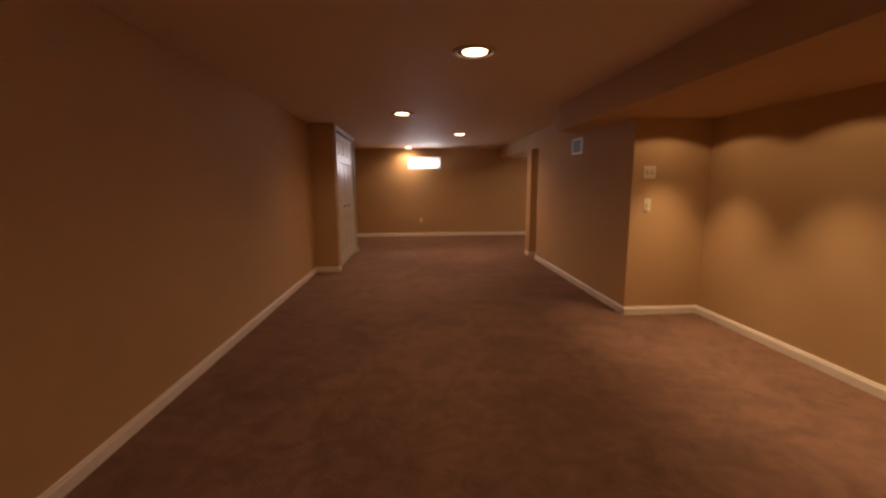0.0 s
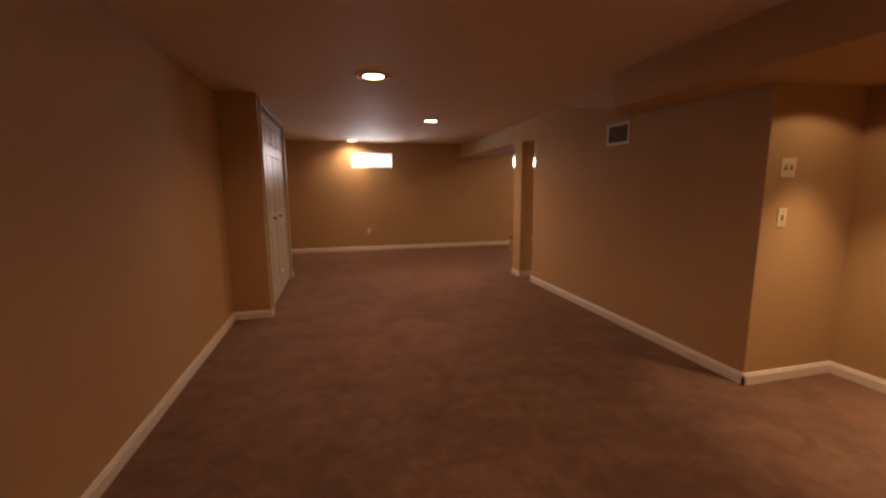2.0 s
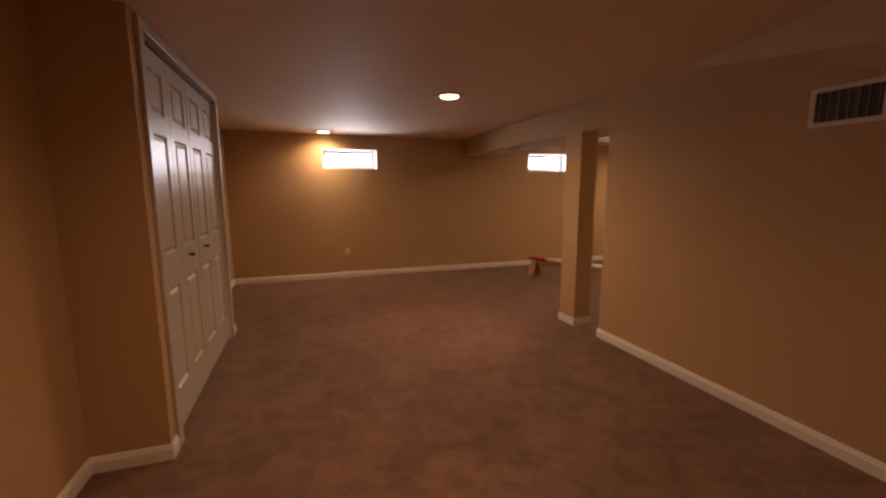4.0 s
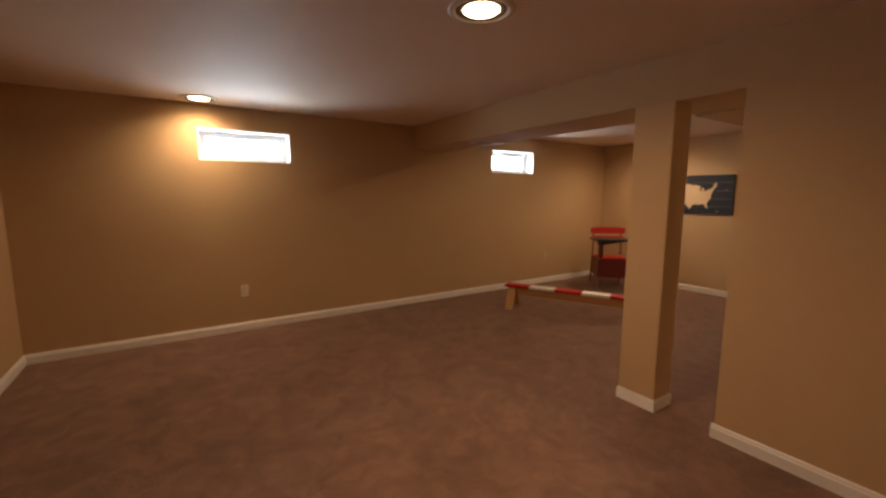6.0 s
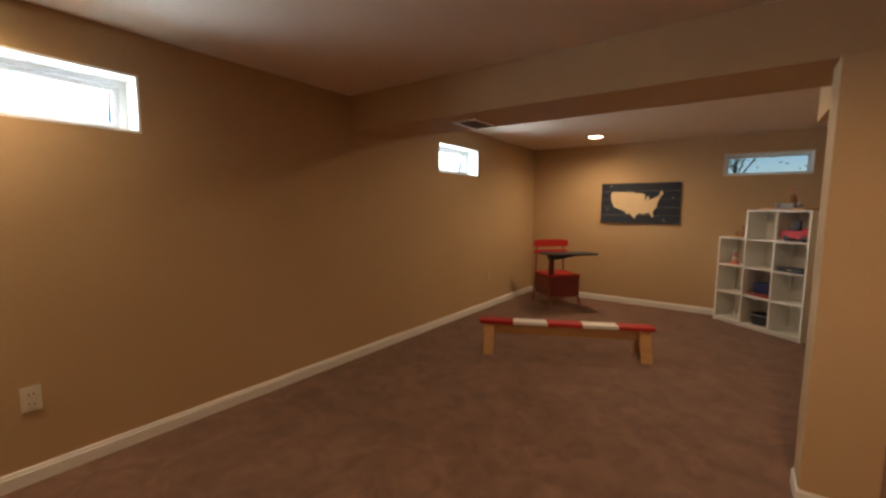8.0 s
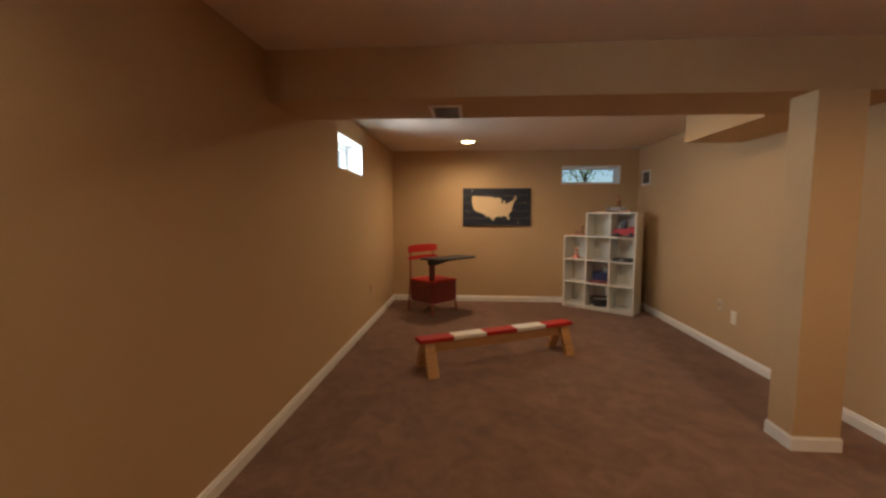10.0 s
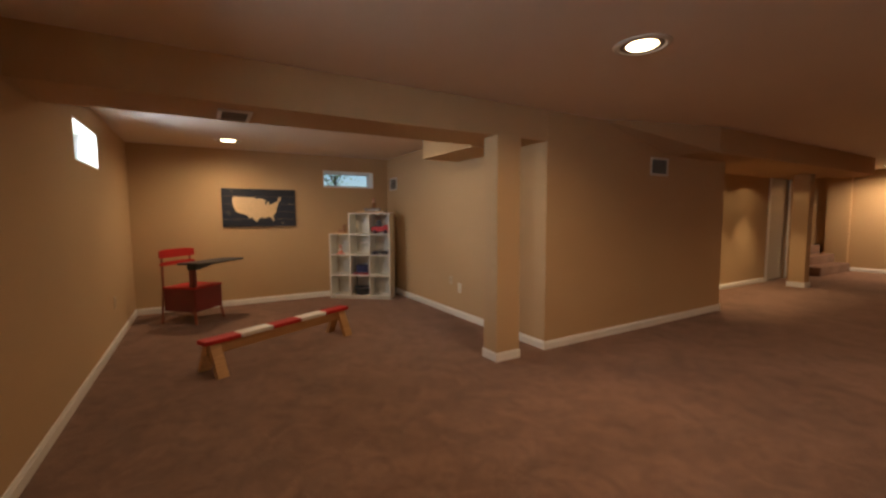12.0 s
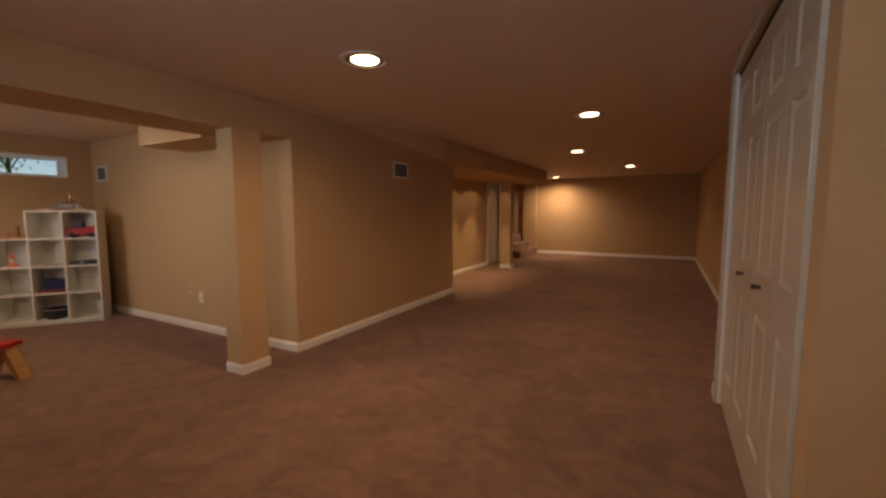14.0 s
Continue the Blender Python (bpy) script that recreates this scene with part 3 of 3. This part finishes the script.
# ---- wall map ----
mp = thing("wall_map", pose(EX, 10.180, 1.339, 0, 0, -90), "dark navy plank wall art with a tan country outline", "wall art")
MW, MH = 0.942, 0.522
for i in range(5):
    z = -MH / 2 + i * MH / 5
    part("plank", boxes((-MW / 2, -0.026, z + 0.001, MW / 2, -0.006, z + MH / 5 - 0.001), bevel=0.002), M_BOARD, mp)
part("batten", boxes((-MW / 2 + 0.1, -0.006, -MH / 2 + 0.03, -MW / 2 + 0.14, 0, MH / 2 - 0.03)), M_BROWN, mp)
part("batten", boxes((MW / 2 - 0.14, -0.006, -MH / 2 + 0.03, MW / 2 - 0.1, 0, MH / 2 - 0.03)), M_BROWN, mp)
OUT = [(.15, .79), (.25, .78), (.44, .77), (.45, .74), (.52, .75), (.58, .70), (.565, .60), (.585, .58), (.605, .68), (.63, .64), (.62, .57), (.69, .63), (.74, .68), (.765, .80), (.785, .79), (.79, .72),
       (.75, .62), (.735, .52), (.72, .47), (.73, .42), (.69, .33), (.675, .28), (.69, .16), (.675, .15), (.645, .25), (.60, .26), (.57, .23), (.51, .25), (.47, .20), (.455, .12), (.42, .18), (.385, .25), (.35, .22), (.315, .31), (.24, .35), (.18, .40), (.145, .53), (.13, .70)]
outline = prism([((u - 0.5) * MW, (v - 0.5) * MH) for u, v in OUT], 0.006)
part("country_shape", turned(outline, pose(0, -0.026, 0, 90, 0, 0)), M_MAP, mp, "bare tan wooden country outline")
for u, v, w in ((.12, .93, .025), (.08, .33, .018), (.80, .08, .03), (.9, .62, .018)):
    part("chip", boxes(((u - .5) * MW, -0.0275, (v - .5) * MH, (u - .5 + w) * MW, -0.026, (v - .5) * MH + 0.006)), M_MAP, mp, "worn paint scratch")

# ---- cube shelf ----
FX, FY = 5.664 - 5.088, 9.285 - 8.566
SA = math.degrees(math.atan2(FY, FX))
SW, SH, SD = 0.920, 1.264, 0.28
shelf = thing("cube_shelf", pose(5.088, 8.566, 0, 0, 0, SA), "white stepped cube shelf with toys, standing across the corner", "shelf")
# local x along the front towards the low column, local -y into the corner
B = 0.018
CWD = (SW - B) / 3
CHT = (SH - 0.03 - B) / 4
for i in range(4):
    top = SH if i < 3 else 0.03 + 3 * CHT + B
    part("upright", boxes((i * CWD, -SD, 0, i * CWD + B, 0, top)), M_SHELF, shelf)
for j in range(5):
    for i in range(3):
        if j == 4 and i == 2:
            continue
        z = 0.03 + j * CHT
        part("shelf_board", boxes((i * CWD + B, -SD, z, i * CWD + CWD, -0.002, z + B)), M_SHELF, shelf)
part("plinth", boxes((B, -0.04, 0, SW - B, -0.015, 0.03)), M_SHELF, shelf)
part("back_panel", boxes((B, -SD - 0.004, 0.03, SW - B, -SD, 0.03 + 3 * CHT)), M_SHELF, shelf)
part("back_panel", boxes((B, -SD - 0.004, 0.03 + 3 * CHT, 2 * CWD, -SD, SH)), M_SHELF, shelf)
SM = pose(5.088, 8.566, 0, 0, 0, SA)


def cell(i, j):
    """The middle of the floor of a compartment; i from the tall side, j from below."""
    return SM @ pose(B / 2 + (i + 0.5) * CWD, -SD / 2, 0.03 + j * CHT + B)


truck = thing("toy_truck", cell(0, 3) @ pose(0, 0.04, 0), "red plastic toy truck lying in the shelf", "toy")
part("body", boxes((-0.14, -0.06, 0.03, 0.13, 0.06, 0.105), (-0.14, -0.055, 0.105, -0.05, 0.055, 0.13), bevel=0.006), M_TOYRED, truck)
part("mast", boxes((-0.01, -0.02, 0.105, 0.05, 0.02, 0.20), (0.0, -0.03, 0.105, 0.09, 0.03, 0.13), bevel=0.004), M_TOYDARK, truck)
for wx in (-0.085, 0.075):
    for wy in (-0.052, 0.052):
        part("wheel", turned(lathe([(0.028, -0.01), (0.03, -0.006), (0.03, 0.006), (0.028, 0.01)], 16), pose(wx, wy, 0.03, 90, 0, 0)), M_TOYDARK, truck)
pad = thing("toy_case", cell(0, 2) @ pose(0, 0.03, 0), "flat black plastic case lying in the shelf", "case")
part("body", boxes((-0.12, -0.08, 0, 0.12, 0.10, 0.028), bevel=0.005), M_TOYDARK, pad)
part("lid", boxes((-0.115, -0.075, 0.028, 0.115, 0.095, 0.042), bevel=0.005), M_TOYDARK, pad)
part("latch", boxes((-0.02, 0.10, 0.018, 0.02, 0.106, 0.036)), M_TOYGREY, pad)
bin_ = thing("toy_box", cell(1, 1), "blue plastic toy box on a dark tray in the shelf", "box")
part("tray", boxes((-0.12, -0.09, 0, 0.12, 0.10, 0.035), bevel=0.004), M_MAROON, bin_)
part("box", boxes((-0.10, -0.08, 0.035, 0.08, 0.07, 0.13), bevel=0.006), M_TOYBLUE, bin_)
part("rim", boxes((-0.105, -0.085, 0.13, 0.085, 0.075, 0.138)), M_TOYBLUE, bin_)
dark = thing("toy_basket", cell(1, 0), "dark low toy basket in the shelf", "basket")
part("body", lathe([(0.095, 0), (0.115, 0.10), (0.12, 0.105), (0.115, 0.108), (0.09, 0.02), (0.01, 0.015)], 24), M_TOYDARK, dark)
part("rim", lathe([(0.115, 0.102), (0.124, 0.105), (0.124, 0.113), (0.115, 0.113)], 24, False), M_TOYGREY, dark)
cone = thing("toy_cone", cell(2, 2) @ pose(0.02, 0.05, 0), "small coral toy cone with a white band in the shelf", "toy")
part("foot", boxes((-0.05, -0.05, 0, 0.05, 0.05, 0.012), bevel=0.004), M_TOYPINK, cone)
part("cone", lathe([(0.036, 0.012), (0.026, 0.055)], 20), M_TOYPINK, cone)
part("band", lathe([(0.0262, 0.055), (0.0185, 0.085)], 20), M_WHITE, cone, "white band")
part("tip", lathe([(0.0185, 0.085), (0.008, 0.14), (0.006, 0.143)], 20), M_TOYPINK, cone)
ark = thing("wooden_toy", SM @ pose(2 * CWD + 0.17, -0.14, 0.03 + 3 * CHT + B), "brown wooden toy on a pine board", "toy")
part("board", boxes((-0.13, -0.11, 0, 0.13, 0.11, 0.012), bevel=0.003), M_PINE, ark)
part("body", boxes((-0.05, -0.03, 0.012, 0.05, 0.03, 0.06), (-0.05, -0.025, 0.06, -0.015, 0.025, 0.13), bevel=0.008), M_BROWN, ark)
play = thing("wooden_playset", SM @ pose(CWD * 0.9, -0.14, SH), "wooden toy playset on a pine tray", "toy")
part("tray", boxes((-0.18, -0.11, 0, 0.24, 0.11, 0.022), bevel=0.004), M_PINE, play)
part("slot", boxes((-0.06, 0.11, 0.006, 0.11, 0.113, 0.016)), M_TOYDARK, play)
part("base", boxes((-0.05, -0.05, 0.022, 0.08, 0.06, 0.07), bevel=0.01), M_TOYGREY, play)
part("tower", lathe([(0.035, 0.07), (0.03, 0.13), (0.034, 0.135), (0.005, 0.19)], 14), M_BROWN, play)
part("flag", boxes((-0.008, -0.004, 0.185, 0.012, 0.004, 0.215)), M_TOYRED, play, "small red tip")
for px in (-0.085, 0.115):
    part("ball", turned(lathe([(0.006, -0.026), (0.022, -0.016), (0.027, 0), (0.022, 0.016), (0.006, 0.026)], 14), pose(px, 0.03, 0.049)), M_TOYGREY, play)

# ---- outdoors ----
g = bmesh.new()
R, Z = 400, 1.50
x0, x1, y0, y1 = WX - T - 0.02, EX + T + 0.02, SY - T - 0.02, NY + T + 0.02
ring = [[g.verts.new((x, y, Z)) for x, y in ((a, c), (b, c), (b, d), (a, d))] for a, b, c, d in ((x0, x1, y0, y1), (-R, R, -R, R))]
for i in range(4):
    g.faces.new((ring[0][i], ring[0][(i + 1) % 4], ring[1][(i + 1) % 4], ring[1][i]))
structure("ground", g, M_GRASS, "grassy ground outside the basement windows", "ground")


def shrub(x, y, label, seed, size):
    """A trunk with limbs and a loose crown of small leaves."""
    rnd = random.Random(seed)
    tree = thing("shrub", pose(x, y, Z), label, "shrub", "shrubs outside the window")
    bm = bmesh.new()
    bar(bm, (0, 0, 0), (0, 0, size * 0.5), 0.05)
    tips = []
    for i in range(9):
        a = i * 2.4
        tip = (math.cos(a) * size * rnd.uniform(0.3, 0.55), math.sin(a) * size * rnd.uniform(0.3, 0.55), size * rnd.uniform(0.4, 1.0))
        bar(bm, (0, 0, size * rnd.uniform(0.2, 0.5)), tip, 0.018)
        tips.append(Vector(tip))
    part("trunk", bm, M_BARK, tree)
    crown = bmesh.new()
    for tip in tips:
        for _ in range(70):
            c = tip + Vector((rnd.gauss(0, 1), rnd.gauss(0, 1), rnd.gauss(0, 0.8))) * size * 0.17
            u = Vector((rnd.gauss(0, 1), rnd.gauss(0, 1), rnd.gauss(0, 1))).normalized() * rnd.uniform(0.04, 0.07)
            v = u.orthogonal().normalized() * rnd.uniform(0.02, 0.035)
            crown.faces.new([crown.verts.new(p) for p in (c - u, c + v, c + u, c - v)])
    part("crown", crown, M_LEAF, tree, "loose green leaves")


shrub(EX + 8.5, 6.7, "leafy green shrub outside the small window", 3, 2.3)
shrub(EX + 9.0, 9.3, "leafy green shrub outside the small window", 5, 2.3)
